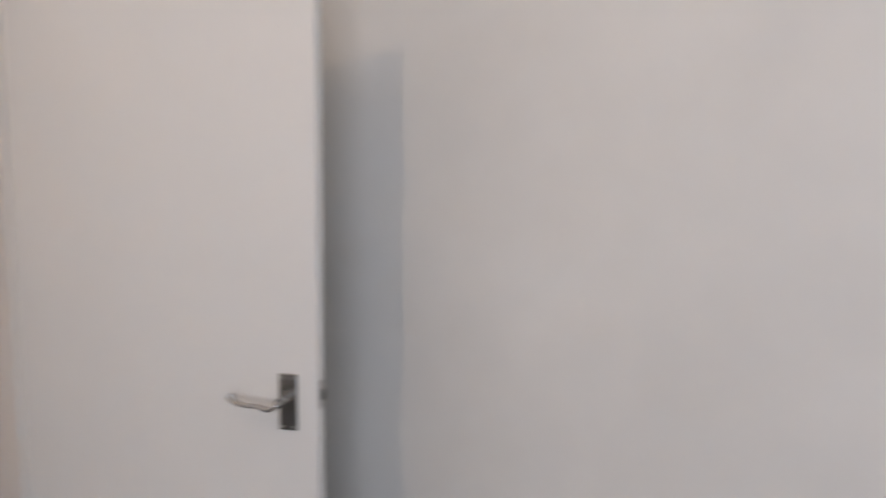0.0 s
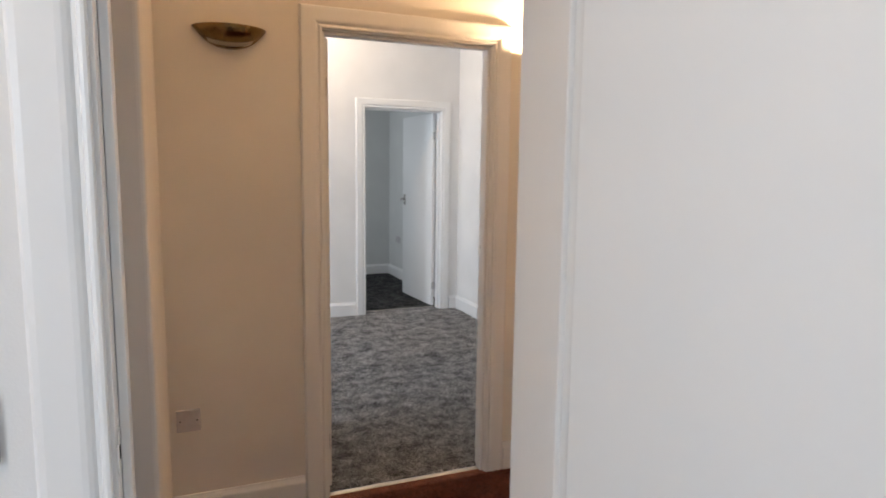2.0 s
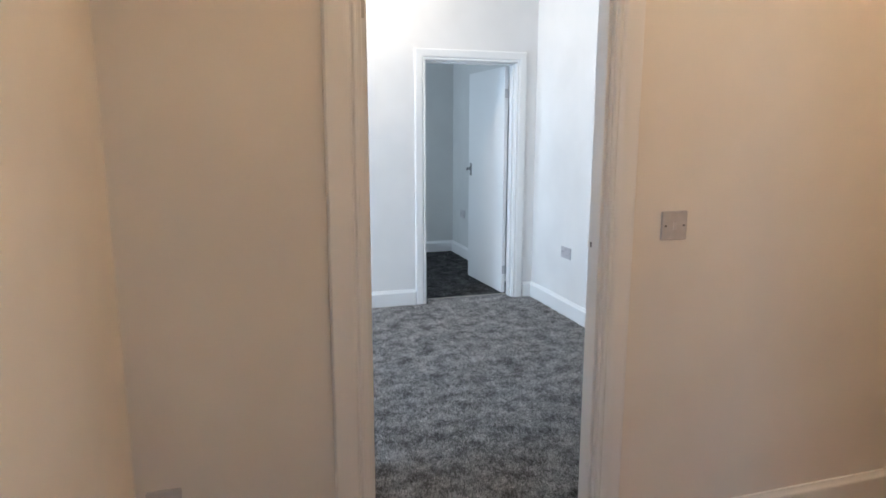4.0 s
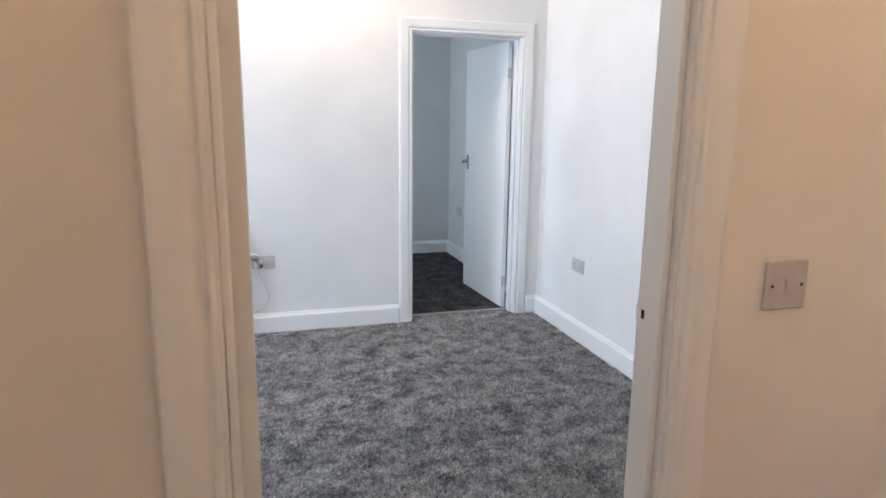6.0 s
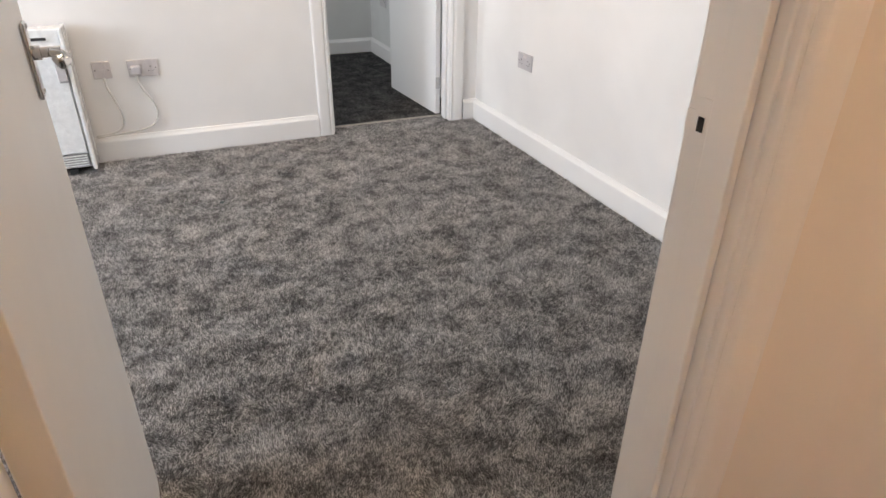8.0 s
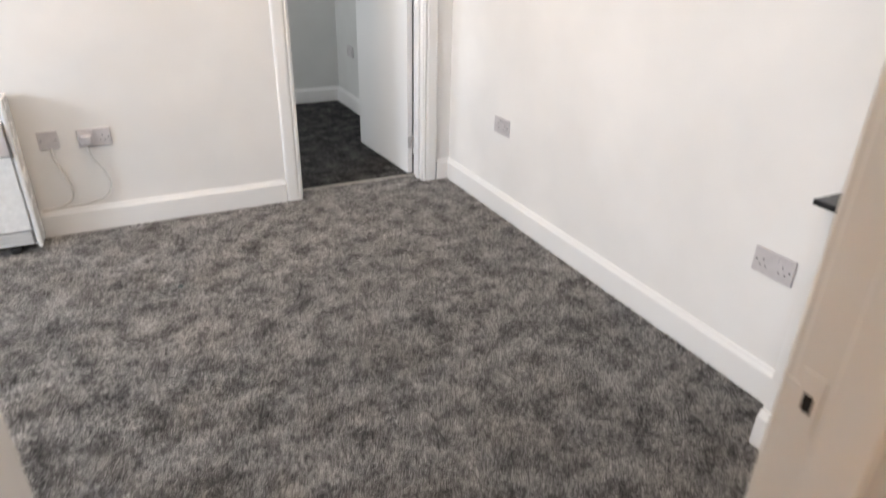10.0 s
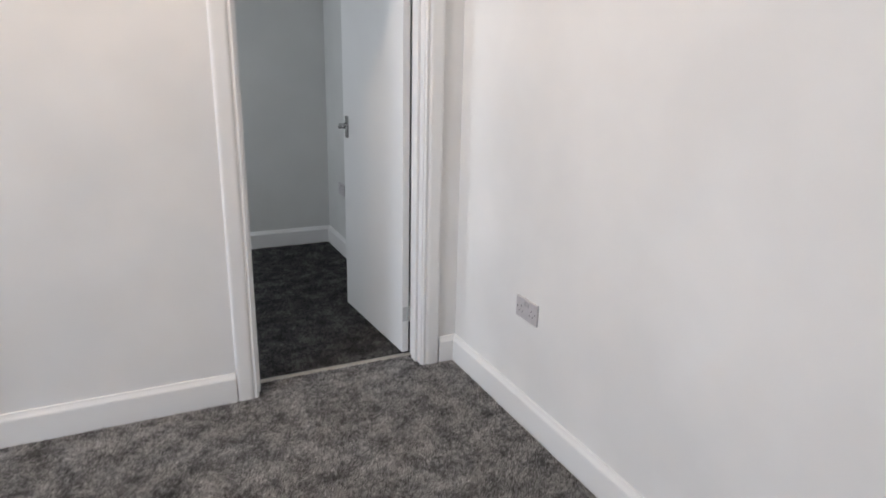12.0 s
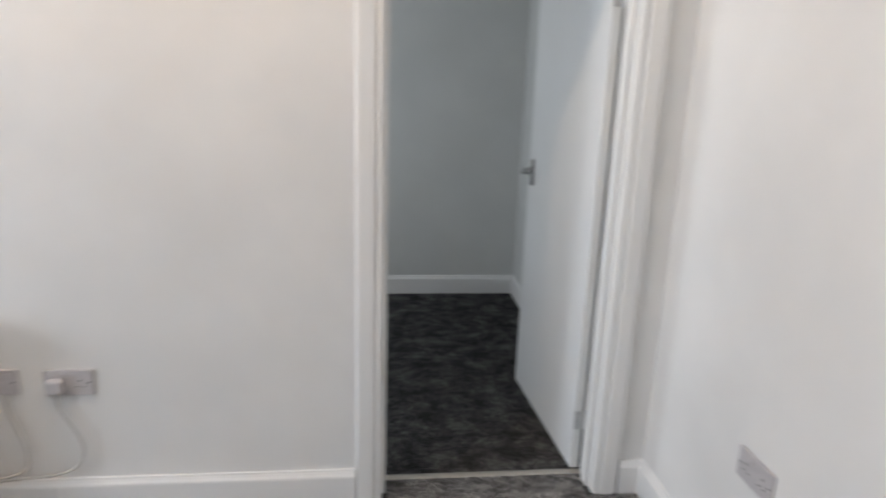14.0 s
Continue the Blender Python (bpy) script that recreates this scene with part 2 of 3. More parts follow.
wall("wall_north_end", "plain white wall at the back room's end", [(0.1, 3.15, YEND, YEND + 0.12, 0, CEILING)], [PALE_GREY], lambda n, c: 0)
wall("wall_first_room_east", "plain white wall behind the open door", [(1.63, 1.75, -2.2, YA0, 0, CEILING)], [WHITE], lambda n, c: 0)
wall("wall_first_room_south", "plain white wall", [(-2.32, 1.75, -2.32, -2.2, 0, CEILING)], [WHITE], lambda n, c: 0)
wall("wall_hall_east", "plain cream wall at the hall's end", [(3.15, 3.27, YA0, YB1, 0, CEILING)], [CREAM], lambda n, c: 0)
wall("wall_hall_west", "plain cream wall of a recess off the hall", [(-0.62, -0.50, YA1, 2.51, 0, CEILING)], [CREAM], lambda n, c: 0)
# the hall's west side: a block with rounded corners whose end looks towards the first doorway
nib = prism([(-0.62, 2.510), (0.314, 2.510), (0.320, 2.5115), (0.325, 2.515), (0.328, 2.520), (0.329, 2.526), (0.329, YB0), (-0.62, YB0)], 0, CEILING, "z")
bmesh.ops.recalc_face_normals(nib, faces=nib.faces)
# end face in WHITE: the first room's daylight on it is put in colour
for f in nib.faces:
    f.material_index = 1 if f.normal.y < -0.7 else 0
tagged(part("wall_hall_nib", nib, [CREAM, WHITE]), "cream hall wall whose end is whiter for the daylight on it", "wall", kind="structure")
board = prism([(-0.46, 2.5095), (0.226, 2.5095), (0.226, 2.502), (-0.46, 2.502)], 0.001, CEILING - 0.002, "z")
tagged(part("trim_board", board, GLOSS), "flat white gloss board on the recess wall", "wall board", kind="structure")
bead = prism([(0.2265, 2.5095)] + [(0.231 - 0.0045 * math.cos(a * math.pi / 8), 2.503 - 0.0085 * math.sin(a * math.pi / 8)) for a in range(9)] + [(0.2355, 2.5095)], 0.001, CEILING - 0.002, "z")
tagged(part("trim_bead", bead, GLOSS), "thin rounded white edge bead", "edge bead", kind="structure")


def window_wall(name, x0, x1, y0, y1, w0, w1, z0, z1):
    return wall(name, "white wall with an unseen window opening", [(x0, x1, y0, w0, 0, CEILING), (x0, x1, w1, y1, 0, CEILING), (x0, x1, w0, w1, 0, z0), (x0, x1, w0, w1, z1, CEILING)], [WHITE], lambda n, c: 0)


window_wall("wall_first_room_west", -2.32, -2.20, -2.2, YA0, -1.85, -0.45, 0.92, 2.48)
window_wall("wall_carpet_room_west", -3.02, -2.90, YB1, YC0, 4.03, 5.37, 0.90, 2.40)
# this opening is made up, to go with the added back room fill
window_wall("wall_back_room_west", 0.10, 0.22, YC1, YEND, 7.45, 8.45, 0.95, 2.20)

tagged(part("ceiling", boxed(-3.05, 3.27, -2.32, YEND + 0.12, CEILING, CEILING + 0.12), CEIL), "plain white painted ceiling", "ceiling", kind="structure")


def floor(name, x0, x1, y0, y1, m, label):
    return tagged(part(name, boxed(x0, x1, y0, y1, -0.06, 0), m), label, "floor", kind="structure")


floor("floor_first_room", -2.2, 1.63, -2.2, YA0 + 0.06, GREY_FLOOR, "mottled grey carpet")
floor("floor_hall", -0.55, 3.15, YA0 + 0.06, 3.430, RED_CARPET, "worn russet hall carpet")
floor("floor_carpet_room", -2.90, XR, 3.430, 6.858, GREY_FLOOR, "mottled grey cut-pile carpet")
floor("floor_back_room", 0.22, XR, 6.858, YEND, DARK_CARPET, "mottled dark grey cut-pile carpet")


# ---- skirting boards ----
SKIRT = [(0.0, 0.0), (0.019, 0.0), (0.019, 0.106), (0.0175, 0.113), (0.012, 0.121), (0.0085, 0.128), (0.007, 0.134), (0.0, 0.135)]


def skirting(name, x0, y0, x1, y1, m0=False, m1=False, mat=None, height=1.0):
    """A board along a wall; the room lies to the right of the way from 0 to 1. m0, m1: mitred into an inside corner."""
    length = math.hypot(x1 - x0, y1 - y0)
    pts = [(-d, z * height) for d, z in SKIRT]
    bm = prism(pts, 0, length, "x", ((lambda u, v: -u) if m0 else None, (lambda u, v: u) if m1 else None))
    ob = part(name, bm, mat or GLOSS)
    ob.matrix_world = pose(x0, y0, 0.0, 0, 0, math.degrees(math.atan2(y1 - y0, x1 - x0)))
    return tagged(ob, "white gloss skirting board with a moulded top", "skirting board", kind="structure")


AW = 0.086                  # width of the door architraves
skirting("baseboard_1", -2.90, YC0, C0 - AW - 0.010, YC0, True, False)
skirting("baseboard_2", C1 + AW + 0.010, YC0, XR, YC0, False, True)
skirting("baseboard_3", XR, YC0, XR, 4.152, True, False)
skirting("baseboard_4", 0.330, YB0, B0 - AW - 0.010, YB0, False, False)
skirting("baseboard_5", B1 + AW + 0.010, YB0, 3.15, YB0, False, True)
skirting("baseboard_6", 0.22, YEND, XR, YEND, True, True)
skirting("baseboard_7", XR, YEND, XR, YC1, True, True)
skirting("baseboard_8", 1.63, YA0, 1.63, -2.2, True, True)


# ---- door frames ----
# profile of an architrave: across its width from the opening outwards, and its depth
ARCH = [(0.0, 0.0), (0.0, 0.0130), (0.002, 0.0158), (0.0060, 0.0168), (0.0100, 0.0158), (0.0120, 0.0110), (0.0165, 0.0105), (0.0205, 0.0150), (0.0260, 0.0185), (0.0330, 0.0197), (0.0720, 0.0197), (0.0800, 0.0182), (0.0845, 0.0125), (0.0860, 0.0)]


def architrave(frame_ob, o0, o1, face, out, HEAD):
    """Three mitred lengths round an opening on the wall face; out: +1 or -1, the way that it stands proud along y."""
    e = 0.006
    for side, x in ((-1, o0 - e), (1, o1 + e)):
        pts = [(x + side * w, face + out * d) for w, d in ARCH]
        part("architrave", prism(pts, 0.002, HEAD + e, "z", (None, lambda u, v, x=x: abs(u - x))), GLOSS, frame_ob)
    pts = [(face + out * d, HEAD + e + w) for w, d in ARCH]
    shift = lambda u, v: v - HEAD - e
    part("architrave", prism(pts, o0 - e, o1 + e, "x", (lambda u, v: -shift(u, v), shift)), GLOSS, frame_ob)


def door_frame(name, o0, o1, HEAD, y0, y1, stop0, stop1, label, sides):
    """Lining, stops and architraves of an opening. stop0, stop1: where along y the stop bead lies."""
    ob = thing(name, 0, 0, 0, label, "door frame", "structure")
    part("jamb", boxed(o0 - LIN, o0, y0, y1, 0.0, HEAD, bevel=0.002), GLOSS, ob)
    part("jamb", boxed(o1, o1 + LIN, y0, y1, 0.0, HEAD, bevel=0.002), GLOSS, ob)
    part("head", boxed(o0 - LIN, o1 + LIN, y0, y1, HEAD, HEAD + LIN, bevel=0.002), GLOSS, ob)
    part("door_stop", boxed(o0 + 0.0005, o0 + 0.013, stop0, stop1, 0.001, HEAD, bevel=0.002), GLOSS, ob)
    part("door_stop", boxed(o1 - 0.013, o1 - 0.0005, stop0, stop1, 0.001, HEAD, bevel=0.002), GLOSS, ob)
    part("door_stop", boxed(o0 + 0.0132, o1 - 0.0132, stop0, stop1, HEAD - 0.013, HEAD - 0.0005, bevel=0.002), GLOSS, ob)
    for face, out in sides:
        architrave(ob, o0, o1, face, out, HEAD)
    return ob


frame_a = door_frame("door_frame_1", A0, A1, HEAD_A, YA0 - 0.004, YA1 + 0.004, YA0 + 0.040, YA0 + 0.085, "white gloss door frame between first room and hall", [(YA0, -1)])
frame_b = door_frame("door_frame_2", B0, B1, HEAD_B, YB0 - 0.004, YB1 + 0.004, YB0 + 0.012, YB1 - 0.037, "white gloss door frame with moulded architrave in the hall", [(YB0, -1), (YB1, 1)])
frame_c = door_frame("door_frame_3", C0, C1, HEAD_C, YC0 - 0.004, YC1 + 0.004, YC0 + 0.036, YC1 - 0.042, "white gloss door frame with moulded architrave by the corner", [(YC0, -1), (YC1, 1)])


def strike_plate(frame_ob, x, y, z, inward, lip):
    """A keep let into a jamb; inward: the way that the jamb faces along x, lip: the way that its lip runs along y."""
    bm = boxed(min(x, x + inward * 0.0015), max(x, x + inward * 0.0015), y - 0.011, y + 0.011, z - 0.03, z + 0.03)
    box(bm, min(x, x + inward * 0.0015), max(x, x + inward * 0.0015), min(y + lip * 0.011, y + lip * 0.024), max(y + lip * 0.011, y + lip * 0.024), z - 0.014, z + 0.014)
    plate = part("strike_plate", bm, GLOSS, frame_ob, "painted-over strike plate")
    part("keep_hole", boxed(min(x + inward * 0.0016, x + inward * 0.0024), max(x + inward * 0.0016, x + inward * 0.0024), y - 0.0045, y + 0.0045, z - 0.0085, z + 0.0085), DARK, plate, "dark block for the shade inside the latch hole")

# no hole is cut: a dark block on the plate gives its shade

strike_plate(frame_b, B1, 3.460, 1.068, -1, 1)
strike_plate(frame_a, A0, YA0 + 0.018, 1.045, 1, -1)


# ---- doors ----
def lever_handle(leaf, x, side, z, toward, dull=False):
    """A scroll lever on a back plate. The leaf lies along x; side: the face along y on which it sits, at |y|; toward: the way that the lever points."""
    s = 1 if side > 0 else -1
    metal = CHROME
    bm = bmesh.new()
    vs = box(bm, -0.020, 0.020, 0, 0.0065, -0.060, 0.060, bevel=0.0022).verts
    bmesh.ops.transform(bm, matrix=pose(x, side, z) @ Matrix.Diagonal((1, s, 1, 1)), verts=list(vs))
    h = part("handle", bm, metal, leaf, "polished chrome scroll lever handle")
    for dx in (-0.0135, 0.0135):
        for dz in (-0.052, 0.052):
            part("screw", cylinder(bmesh.new(), 0.0035, 0.0016, pose(x + dx, side + s * 0.007, z + dz, 90), 10), STEEL, h)
    neck = bmesh.new()
    cylinder(neck, 0.0115, 0.012, pose(x, side + s * 0.012, z + 0.012, 90), 20)
    cylinder(neck, 0.0085, 0.034, pose(x, side + s * 0.030, z + 0.012, 90), 16)
    part("neck", neck, metal, h, smooth=False)
    t = toward
    path = spline([(x, side + s * 0.030, z + 0.012), (x + t * 0.004, side + s * 0.046, z + 0.009), (x + t * 0.020, side + s * 0.053, z - 0.001), (x + t * 0.045, side + s * 0.052, z + 0.003), (x + t * 0.075, side + s * 0.050, z + 0.003), (x + t * 0.098, side + s * 0.049, z + 0.010), (x + t * 0.108, side + s * 0.047, z + 0.021)], 7)
    k = len(path)
    radii = [0.0095 - 0.0035 * min(1, i / k * 2.0) + (0.0025 * max(0, (i / k - 0.7) / 0.3)) for i in range(k)]
    part("lever", tube(path, radii, 14, 0.85), metal, h, smooth=True)
    return h


def door(name, hinge, rz, width, top, hz, label, knuckle, thick=0.035):
    """A flush door whose hinge line stands at hinge; the leaf runs along +x from it before it is turned, its thickness to +y."""
    ob = thing(name, hinge[0], hinge[1], 0, label, "door", "structure", rz=rz)
    leaf = part("leaf", boxed(0.003, width, 0.0, thick, 0.012, top, bevel=0.0018), DOOR, ob)
    for z in (0.22, 1.76):
        bm = cylinder(bmesh.new(), 0.0055, 0.075, pose(-0.001, knuckle, z), 14)
        box(bm, 0.0005, 0.0026, 0.006, 0.034, z - 0.0375, z + 0.0375)
        part("hinge", bm, HINGE, ob, "steel butt hinge")
    bm = boxed(width - 0.0005, width + 0.0008, 0.006, 0.029, hz - 0.015, hz + 0.045)
    latch = part("latch_plate", bm, STEEL, ob)
    part("latch_bolt", boxed(width + 0.0008, width + 0.009, 0.011, 0.024, hz + 0.004, hz + 0.026, bevel=0.002), CHROME, latch)
    lever_handle(ob, width - 0.064, -0.0005, hz, -1)
    lever_handle(ob, width - 0.064, thick + 0.0005, hz, -1)
    return ob


# first room's door, swung far into the room; hall door open at a right angle; back room's door open
door("door_1", (1.010, 1.703), -73.1, 0.722, 1.975, 1.022, "white flush door with chrome lever, wide open", 0.039)
door("door_2", (0.983, 3.481), 93.45, 0.746, 1.955, 1.051, "white flush door with chrome lever, open into the carpeted room", 0.044, 0.041)
door("door_3", (2.803, 6.864), 93.7, 0.782, 1.982, 1.080, "white flush door with chrome lever, open into the back room", -0.004)


# ---- threshold strips ----
def threshold(name, x0, x1, y):
    pts = [(y - 0.016, 0.0), (y - 0.012, 0.004), (y, 0.0065), (y + 0.012, 0.004), (y + 0.016, 0.0)]
    return tagged(part(name, prism(pts, x0, x1, "x"), TRIM), "thin metal carpet strip in a doorway", "threshold strip", kind="structure")


threshold("threshold_1", B0, B1, 3.430)
threshold("threshold_2", C0, C1, 6.858)


# ---- sockets and switches ----
def faceplate(name, w, h, m, label, category, group="", mat=None):
    """A moulded plate of width w and height h on a wall; before it is turned it faces -y."""
    ob = new(name)
    ob.empty_display_size = 0.03
    ob.matrix_world = m
    tagged(ob, label, category, group)
    part("plate", boxed(-w / 2, w / 2, -0.0095, 0, -h / 2, h / 2, bevel=0.003, seg=3), mat or PLASTIC, ob)
    for sx in (-1, 1):
        sw = w / 2 - 0.013
        # black screw heads: the shade of their deep holes is in the colour
        part("screw", cylinder(bmesh.new(), 0.0034, 0.001, pose(sx * sw, -0.0098, 0, 90), 10), HOLE, ob)
    return ob


def pins(ob, x):
    """The three slots of a mains outlet, as black blocks for the shade inside them."""
    part("slot", boxed(x - 0.002, x + 0.002, -0.0102, -0.0085, 0.004, 0.012), HOLE, ob)
    for dx in (-0.011, 0.011):
        part("slot", boxed(x + dx - 0.0032, x + dx + 0.0032, -0.0102, -0.0085, -0.016, -0.0125), HOLE, ob)


def rocker(ob, x, z, w=0.010, h=0.018):
    bm = boxed(x - w / 2, x + w / 2, -0.013, -0.009, z - h / 2, z + h / 2, bevel=0.0015)
    part("rocker", bm, PLASTIC, ob)


def double_socket(m, label):
    ob = faceplate("double_socket", 0.150, 0.088, m, label, "socket", "mains sockets")
    for x in (-0.036, 0.036):
        pins(ob, x)
    for x in (-0.012, 0.012):
        rocker(ob, x, 0.024)
    return ob


def place(x, y, z, rz):
    return pose(x, y, z, 0, 0, rz)


double_socket(place(XR, 6.09, 0.502, -90), "white plastic double socket on the long white wall")
double_socket(place(XR, 4.37, 0.482, -90), "white plastic double socket beside the low cupboard")
far = double_socket(place(1.019, YC0, 0.489, 0), "white double socket with one plug in it")
double_socket(place(XR, 8.64, 0.505, -90), "white plastic double socket in the back room")

plug = thing("mains_plug", 0.983, YC0 - 0.0098, 0.484, "white moulded mains plug in the socket", "plug")
part("body", boxed(-0.0265, 0.0265, -0.030, 0, -0.026, 0.025, bevel=0.012, seg=4), PLASTIC, plug)
part("cord_grip", tube([(0, -0.014, -0.022), (0, -0.014, -0.036), (0.001, -0.013, -0.048)], [0.007, 0.006, 0.0045], 10), CABLE, plug)

spur = faceplate("fused_spur", 0.088, 0.088, place(0.820, YC0, 0.493, 0), "white plastic fused spur above the heater cable", "fused spur")
part("fuse_holder", boxed(-0.012, 0.012, -0.0115, -0.009, -0.022, 0.004, bevel=0.001), PLASTIC, spur)
rocker(spur, 0.016, 0.022)

blank = faceplate("blanking_plate", 0.088, 0.088, place(0.398, YB0, 0.441, 0), "white plastic outlet plate low on the hall wall", "outlet plate")
part("cable_outlet", cylinder(bmesh.new(), 0.006, 0.002, pose(0, -0.0095, 0, 90), 12), PLASTIC, blank)

switch = faceplate("light_switch", 0.092, 0.092, place(1.928, YB0, 1.131, 0), "white plastic single light switch in the hall", "light switch", "light switches", SWITCH)
rocker(switch, 0, 0, 0.014, 0.026)
switch2 = faceplate("light_switch", 0.092, 0.092, place(0.141, YA0, 1.106, 0), "white plastic light switch beside the first doorway", "light switch", "light switches", SWITCH)
rocker(switch2, 0, 0, 0.014, 0.026)


# ---- wall sconces ----
def sconce(x, z, lit):
    """A boat-shaped brass uplighter with a frosted glass insert in its underside."""
    ob = thing("wall_sconce", x, YB0, z, "boat-shaped brass wall uplighter, " + ("switched on with warm light" if lit else "switched off"), "wall light", group="hall wall lights")
    part("back_plate", boxed(-0.045, 0.045, -0.012, 0, -0.045, 0.012, bevel=0.003), BRASS, ob)

    def shell(name, a, d, h, top, mat, u0, u1, v0, v1, thick, steps=(28, 12)):
        """Part of a half bowl: a, d, h its half width, depth and height; u across, v from rim to keel."""
        bm = bmesh.new()
        grid = []
        for i in range(steps[0] + 1):
            u = u0 + (u1 - u0) * i / steps[0]
            row = []
            for k in range(steps[1] + 1):
                v = v0 + (v1 - v0) * k / steps[1]
                q = math.cos(v * math.pi / 2)
                row.append(bm.verts.new((-a * math.cos(u * math.pi) * (0.80 + 0.20 * q), -d * math.sin(u * math.pi) * q - 0.002, top - h * math.sin(v * math.pi / 2) * math.sin(u * math.pi) ** 0.85)))
            grid.append(row)
        for r0, r1 in zip(grid, grid[1:]):
            for k in range(steps[1]):
                bm.faces.new((r0[k], r0[k + 1], r1[k + 1], r1[k]))
        ob2 = part(name, bm, mat, ob, smooth=True)
        so = ob2.modifiers.new("thickness", "SOLIDIFY")
        so.thickness = thick
        return ob2

    shell("bowl", 0.130, 0.105, 0.066, 0.022, BRASS, 0.0, 1.0, 0.0, 0.64, 0.003)
    for u0, u1 in ((0.0, 0.25), (0.75, 1.0)):
        shell("side_rim", 0.1295, 0.104, 0.068, 0.021, BRASS, u0, u1, 0.6, 0.92, 0.003, (8, 6))
    shell("lower_rim", 0.128, 0.101, 0.070, 0.020, BRASS, 0.0, 1.0, 0.84, 1.0, 0.003)
    shell("glass_insert", 0.127, 0.100, 0.065, 0.020, LIT_GLASS if lit else UNLIT_GLASS, 0.24, 0.76, 0.58, 0.90, 0.002)
    return ob


sconce(0.592, 1.915, False)
sconce(2.016, 1.915, True)


# ---- heater and its flexes ----
heater = thing("panel_heater", 0.340, 6.630, 0.0, "slim white electric panel heater with grey grilles", "heater")
part("body", boxed(-0.345, 0.345, -0.055, 0.070, 0.030, 0.730, bevel=0.006), ENAMEL, heater)
part("front_panel", boxed(-0.338, 0.338, -0.078, -0.057, 0.115, 0.640, bevel=0.005), ENAMEL, heater)
for sx in (-1, 1):
    part("side_trim", boxed(sx * 0.356 - 0.010, sx * 0.356 + 0.010, -0.082, 0.072, 0.022, 0.738, bevel=0.006), ENAMEL, heater)
    part("foot", boxed(sx * 0.25 - 0.02, sx * 0.25 + 0.02, -0.075, 0.055, 0.0, 0.030, bevel=0.004), HOLE, heater)
part("base_grille", boxed(-0.338, 0.338, -0.068, -0.0555, 0.040, 0.108, bevel=0.003), GREYPLASTIC, heater, "grey lower grille")
for k in range(5):
    part("louvre", boxed(-0.33, 0.33, -0.0765, -0.069, 0.046 + k * 0.013, 0.052 + k * 0.013, bevel=0.001), ENAMEL, heater)
slot = part("top_vent", boxed(0.170, 0.296, -0.0610, -0.0555, 0.676, 0.700, bevel=0.002), ENAMEL, heater)
# the slot isn't cut; its shade is this black strip
part("vent_slot", boxed(0.178, 0.288, -0.0625, -0.0612, 0.681, 0.695, bevel=0.0005), HOLE, slot, "black strip for the shade inside the vent slot")
ctrl = part("control_box", boxed(0.300, 0.340, -0.098, -0.079, 0.49, 0.635, bevel=0.004), SWITCH, heater, "pale grey control box")
part("lower_edge", boxed(0.302, 0.338, -0.0965, -0.0795, 0.4825, 0.4895, bevel=0.001), GREYPLASTIC, ctrl, "dark lower edge")

flex1 = part("heater_flex", tube(spline([(0.822, 6.717, 0.452), (0.826, 6.713, 0.400), (0.851, 6.707, 0.330), (0.871, 6.703, 0.250), (0.856, 6.700, 0.185), (0.796, 6.698, 0.158), (0.721, 6.697, 0.152)], 8), 0.0050, 8), CABLE, smooth=True)
tagged(flex1, "white flex drooping from the fused spur to the heater", "cable")
flex2 = part("heater_flex", tube(spline([(0.983, 6.702, 0.437), (0.994, 6.701, 0.390), (1.031, 6.701, 0.320), (1.048, 6.701, 0.250), (1.016, 6.699, 0.188), (0.936, 6.698, 0.160), (0.836, 6.698, 0.153), (0.721, 6.689, 0.145)], 8), 0.0048, 8), CABLE, smooth=True)
tagged(flex2, "white flex drooping from the plug to the heater", "cable")


# ---- low cupboard by the door ----
cup = thing("low_cupboard", 2.84, 3.76, 0.0, "low white boxed-in cupboard with a black top", "cupboard")
X0, X1 = 2.797 - 2.84, XR - 0.001 - 2.84
Y0, Y1 = 3.490 - 3.76, 4.150 - 3.76
part("carcass", boxed(X0 + 0.022, X1, Y0, Y1, 0.0, 0.808), GLOSS, cup)
part("stile", boxed(X0, X0 + 0.0215, Y1 - 0.075, Y1, 0.0, 0.808), GLOSS, cup)
part("stile", boxed(X0, X0 + 0.0215, Y0, Y0 + 0.06, 0.0, 0.808), GLOSS, cup)
part("rail", boxed(X0, X0 + 0.0215, Y0 + 0.06, Y1 - 0.075, 0.752, 0.808), GLOSS, cup)
part("rail", boxed(X0, X0 + 0.0215, Y0 + 0.06, Y1 - 0.075, 0.0, 0.165), GLOSS, cup)
cdoor = part("door", boxed(X0 - 0.001, X0 + 0.019, Y0 + 0.064, Y1 - 0.079, 0.169, 0.748, bevel=0.002), GLOSS, cup)
part("latch_case", boxed(X0 - 0.016, X0 - 0.0015, Y1 - 0.107, Y1 - 0.052, 0.412, 0.458, bevel=0.005), CHROME, cdoor, "chrome cupboard latch")
part("latch_button", cylinder(bmesh.new(), 0.009, 0.008, pose(X0 - 0.018, Y1 - 0.080, 0.436, 0, 90), 16), CHROME, cdoor)
part("latch_bar", tube([(X0 - 0.0175, Y1 - 0.106, 0.452), (X0 - 0.0185, Y1 - 0.080, 0.4545), (X0 - 0.0175, Y1 - 0.054, 0.452)], [0.0045, 0.0055, 0.0045], 12), CHROME, cdoor, "worn chrome latch bar", smooth=True)
part("worktop", boxed(X0 - 0.028, X1, Y0, Y1 + 0.020, 0.809, 0.825, bevel=0.002), BLACKTOP, cup, "thin black top")
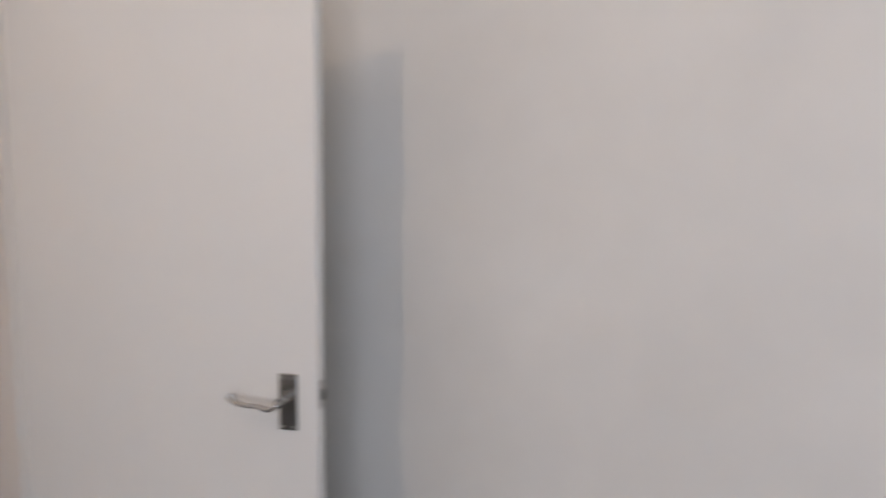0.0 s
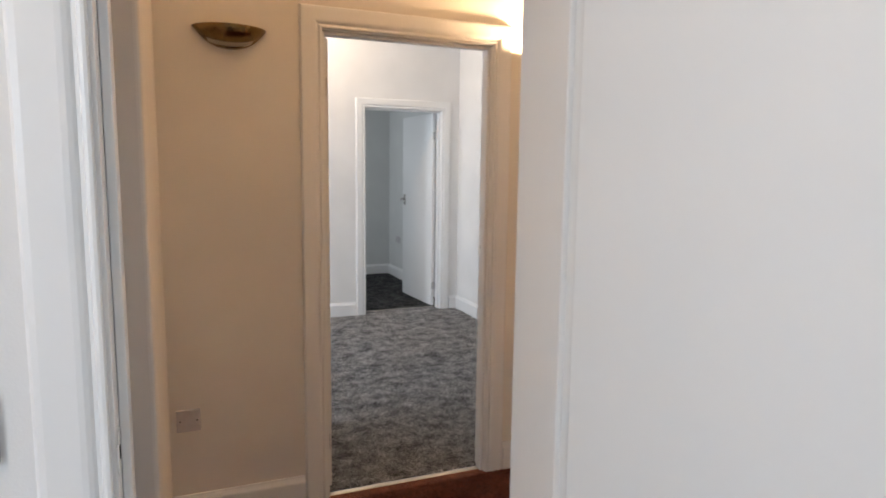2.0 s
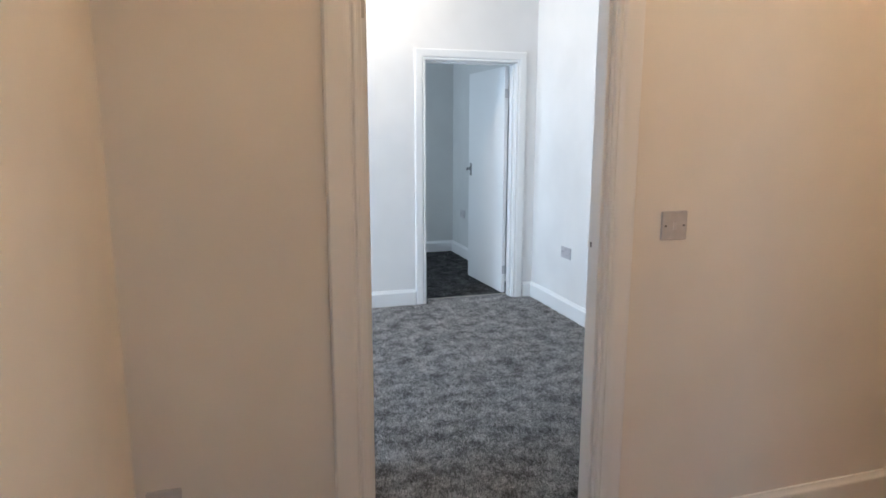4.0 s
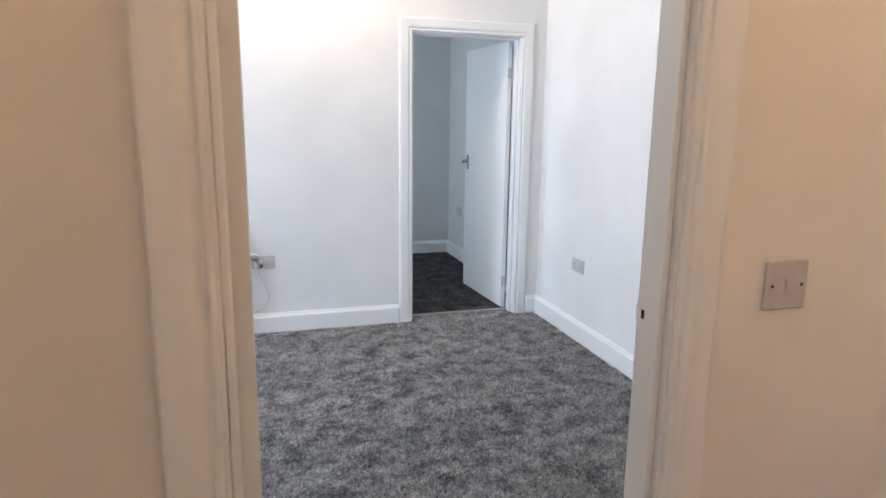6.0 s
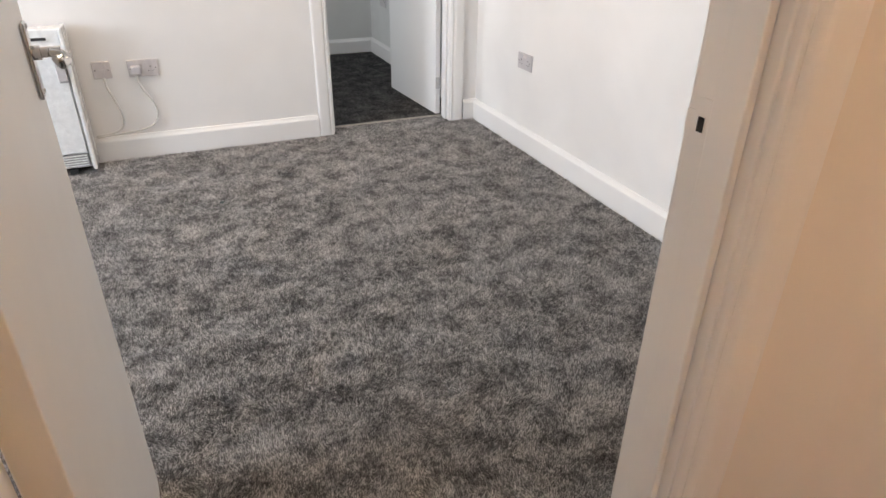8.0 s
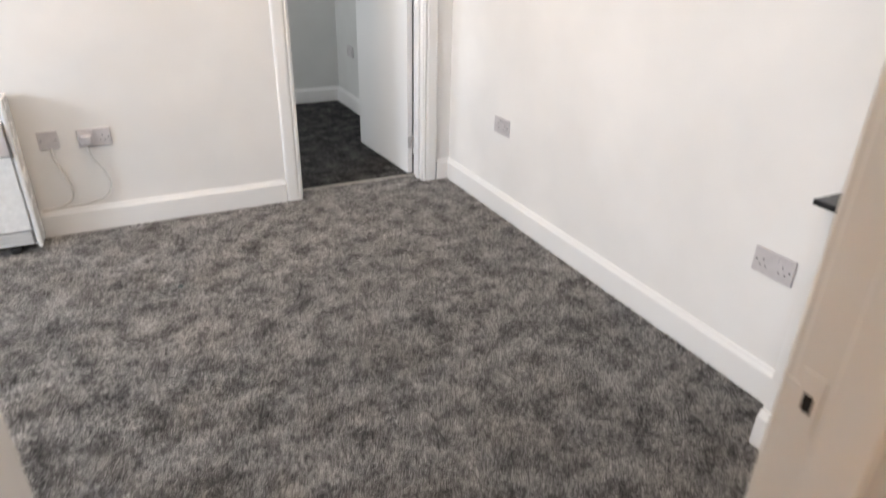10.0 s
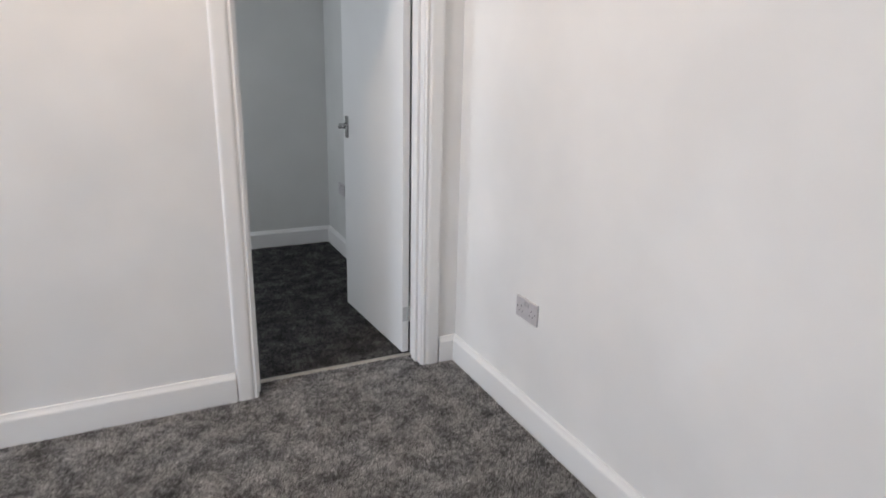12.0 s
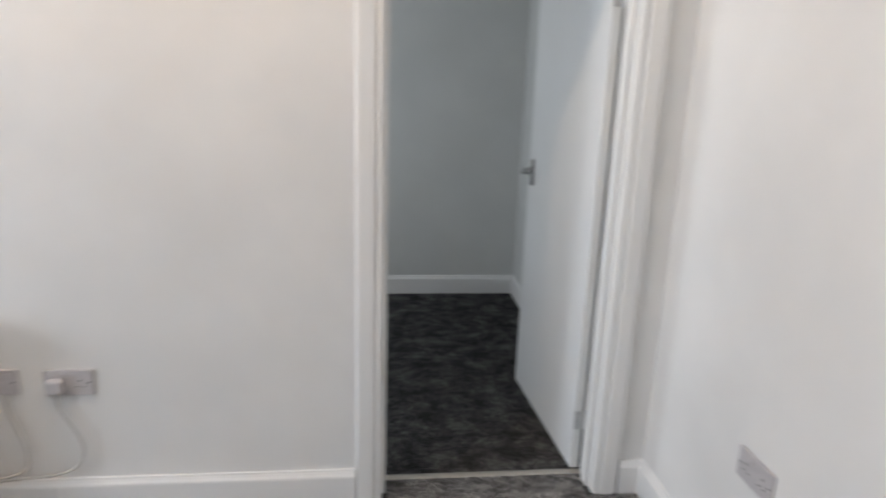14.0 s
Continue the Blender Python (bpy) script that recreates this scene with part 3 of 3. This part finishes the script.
pl = [(X0 - 0.0005 - d, z) for d, z in SKIRT]
part("plinth", prism(pl, Y0, Y1, "y"), GLOSS, cup)

scrap = part("thread_scrap", tube(spline([(1.255, 5.902, 0.003), (1.262, 5.908, 0.006), (1.268, 5.903, 0.004), (1.272, 5.909, 0.005)], 4), 0.004, 6), TEAL)
tagged(scrap, "tiny scrap of teal thread on the carpet", "thread scrap")


# ---- ceiling pendants ----
def pendant(x, y):
    ob = thing("pendant_lamp", x, y, CEILING, "plain white ceiling pendant with a bare bulb", "ceiling lamp", group="ceiling pendants")
    rose = cylinder(bmesh.new(), 0.045, 0.022, pose(0, 0, -0.011), 28, 0.05)
    part("ceiling_rose", rose, PLASTIC, ob)
    part("flex", tube([(0, 0, -0.022), (0, 0, -0.10)], 0.0035, 8), CABLE, ob)
    part("lamp_holder", cylinder(bmesh.new(), 0.017, 0.05, pose(0, 0, -0.125), 18, 0.014), PLASTIC, ob)
    return ob


pendant(-0.70, 0.77)
pendant(1.26, 6.07)


# ---- carpet pile ----
def pile(name, m, x0, x1, y0, y1, count, seed, label, gaps=()):
    """Short cut-pile tufts as slim three-sided spikes that lean together in patches."""
    rng = np.random.default_rng(seed)
    side = math.sqrt((x1 - x0) * (y1 - y0) / count)
    gx, gy = np.meshgrid(np.arange(x0 + side / 2, x1, side), np.arange(y0 + side / 2, y1, side))
    px = gx.ravel() + rng.uniform(-0.5, 0.5, gx.size) * side
    py = gy.ravel() + rng.uniform(-0.5, 0.5, gx.size) * side
    keep = (px > x0 + 0.004) & (px < x1 - 0.004) & (py > y0 + 0.004) & (py < y1 - 0.004)
    for a0, a1, b0, b1 in gaps:
        keep &= ~((px > a0) & (px < a1) & (py > b0) & (py < b1))
    px, py = px[keep], py[keep]
    k = px.size
    lean = np.zeros(k)
    way = np.zeros(k)
    for f, w in ((9.0, 0.9), (22.0, 0.8), (53.0, 0.6)):
        a, b, c, d = rng.uniform(0, 6.28, 4)
        lean += w * np.sin(f * px + a + 1.7 * np.sin(f * 0.6 * py + b)) * np.sin(f * 0.9 * py + c)
        way += w * np.sin(f * py + d + 1.3 * np.sin(f * 0.7 * px + a))
    tilt = 0.0050 + 0.0030 * lean + rng.normal(0, 0.0032, k)
    ang = 1.6 * way + rng.normal(0, 0.9, k)
    high = rng.uniform(0.007, 0.014, k)
    turn = rng.uniform(0, 6.28, k)
    r = side * 0.40
    co = np.zeros((k, 4, 3), np.float32)
    for i in range(3):
        co[:, i, 0] = px + r * np.cos(turn + i * 2.0944)
        co[:, i, 1] = py + r * np.sin(turn + i * 2.0944)
        co[:, i, 2] = 0.0005
    co[:, 3, 0], co[:, 3, 1], co[:, 3, 2] = px + tilt * np.cos(ang), py + tilt * np.sin(ang), high
    first = np.arange(k, dtype=np.int32)[:, None] * 4
    tri = (first[:, None, :] + np.array([[0, 1, 3], [1, 2, 3], [2, 0, 3]], np.int32)[None]).reshape(-1)
    data = bpy.data.meshes.new(name)
    data.vertices.add(k * 4)
    data.vertices.foreach_set("co", co.reshape(-1))
    data.loops.add(tri.size)
    data.loops.foreach_set("vertex_index", tri)
    data.polygons.add(tri.size // 3)
    data.polygons.foreach_set("loop_start", np.arange(0, tri.size, 3, dtype=np.int32))
    data.update(calc_edges=True)
    data.materials.append(m)
    return tagged(new(name, data), label, "carpet pile", kind="stuff")


pile("carpet_pile", GREY_CARPET, -0.10, XR - 0.02, 3.447, 6.704, 400000, 3, "mottled grey cut pile of the carpet", [(2.775, 3.0, 3.4, 4.155), (-0.1, 0.73, 6.54, 6.71), (0.9, 0.96, 3.4, 3.49), (1.675, 3.0, 3.4, 3.49)])
pile("carpet_pile", GREY_CARPET, C0 + 0.014, C1 - 0.014, 6.704, 6.842, 4600, 4, "mottled grey cut pile in the doorway")
pile("carpet_pile", DARK_CARPET, 1.80, XR - 0.02, 6.875, YEND - 0.02, 60000, 5, "mottled dark grey cut pile of the carpet")
pile("carpet_pile", RED_CARPET, 0.75, 2.2, 2.2, YB0 - 0.02, 40000, 6, "worn russet pile of the hall carpet")
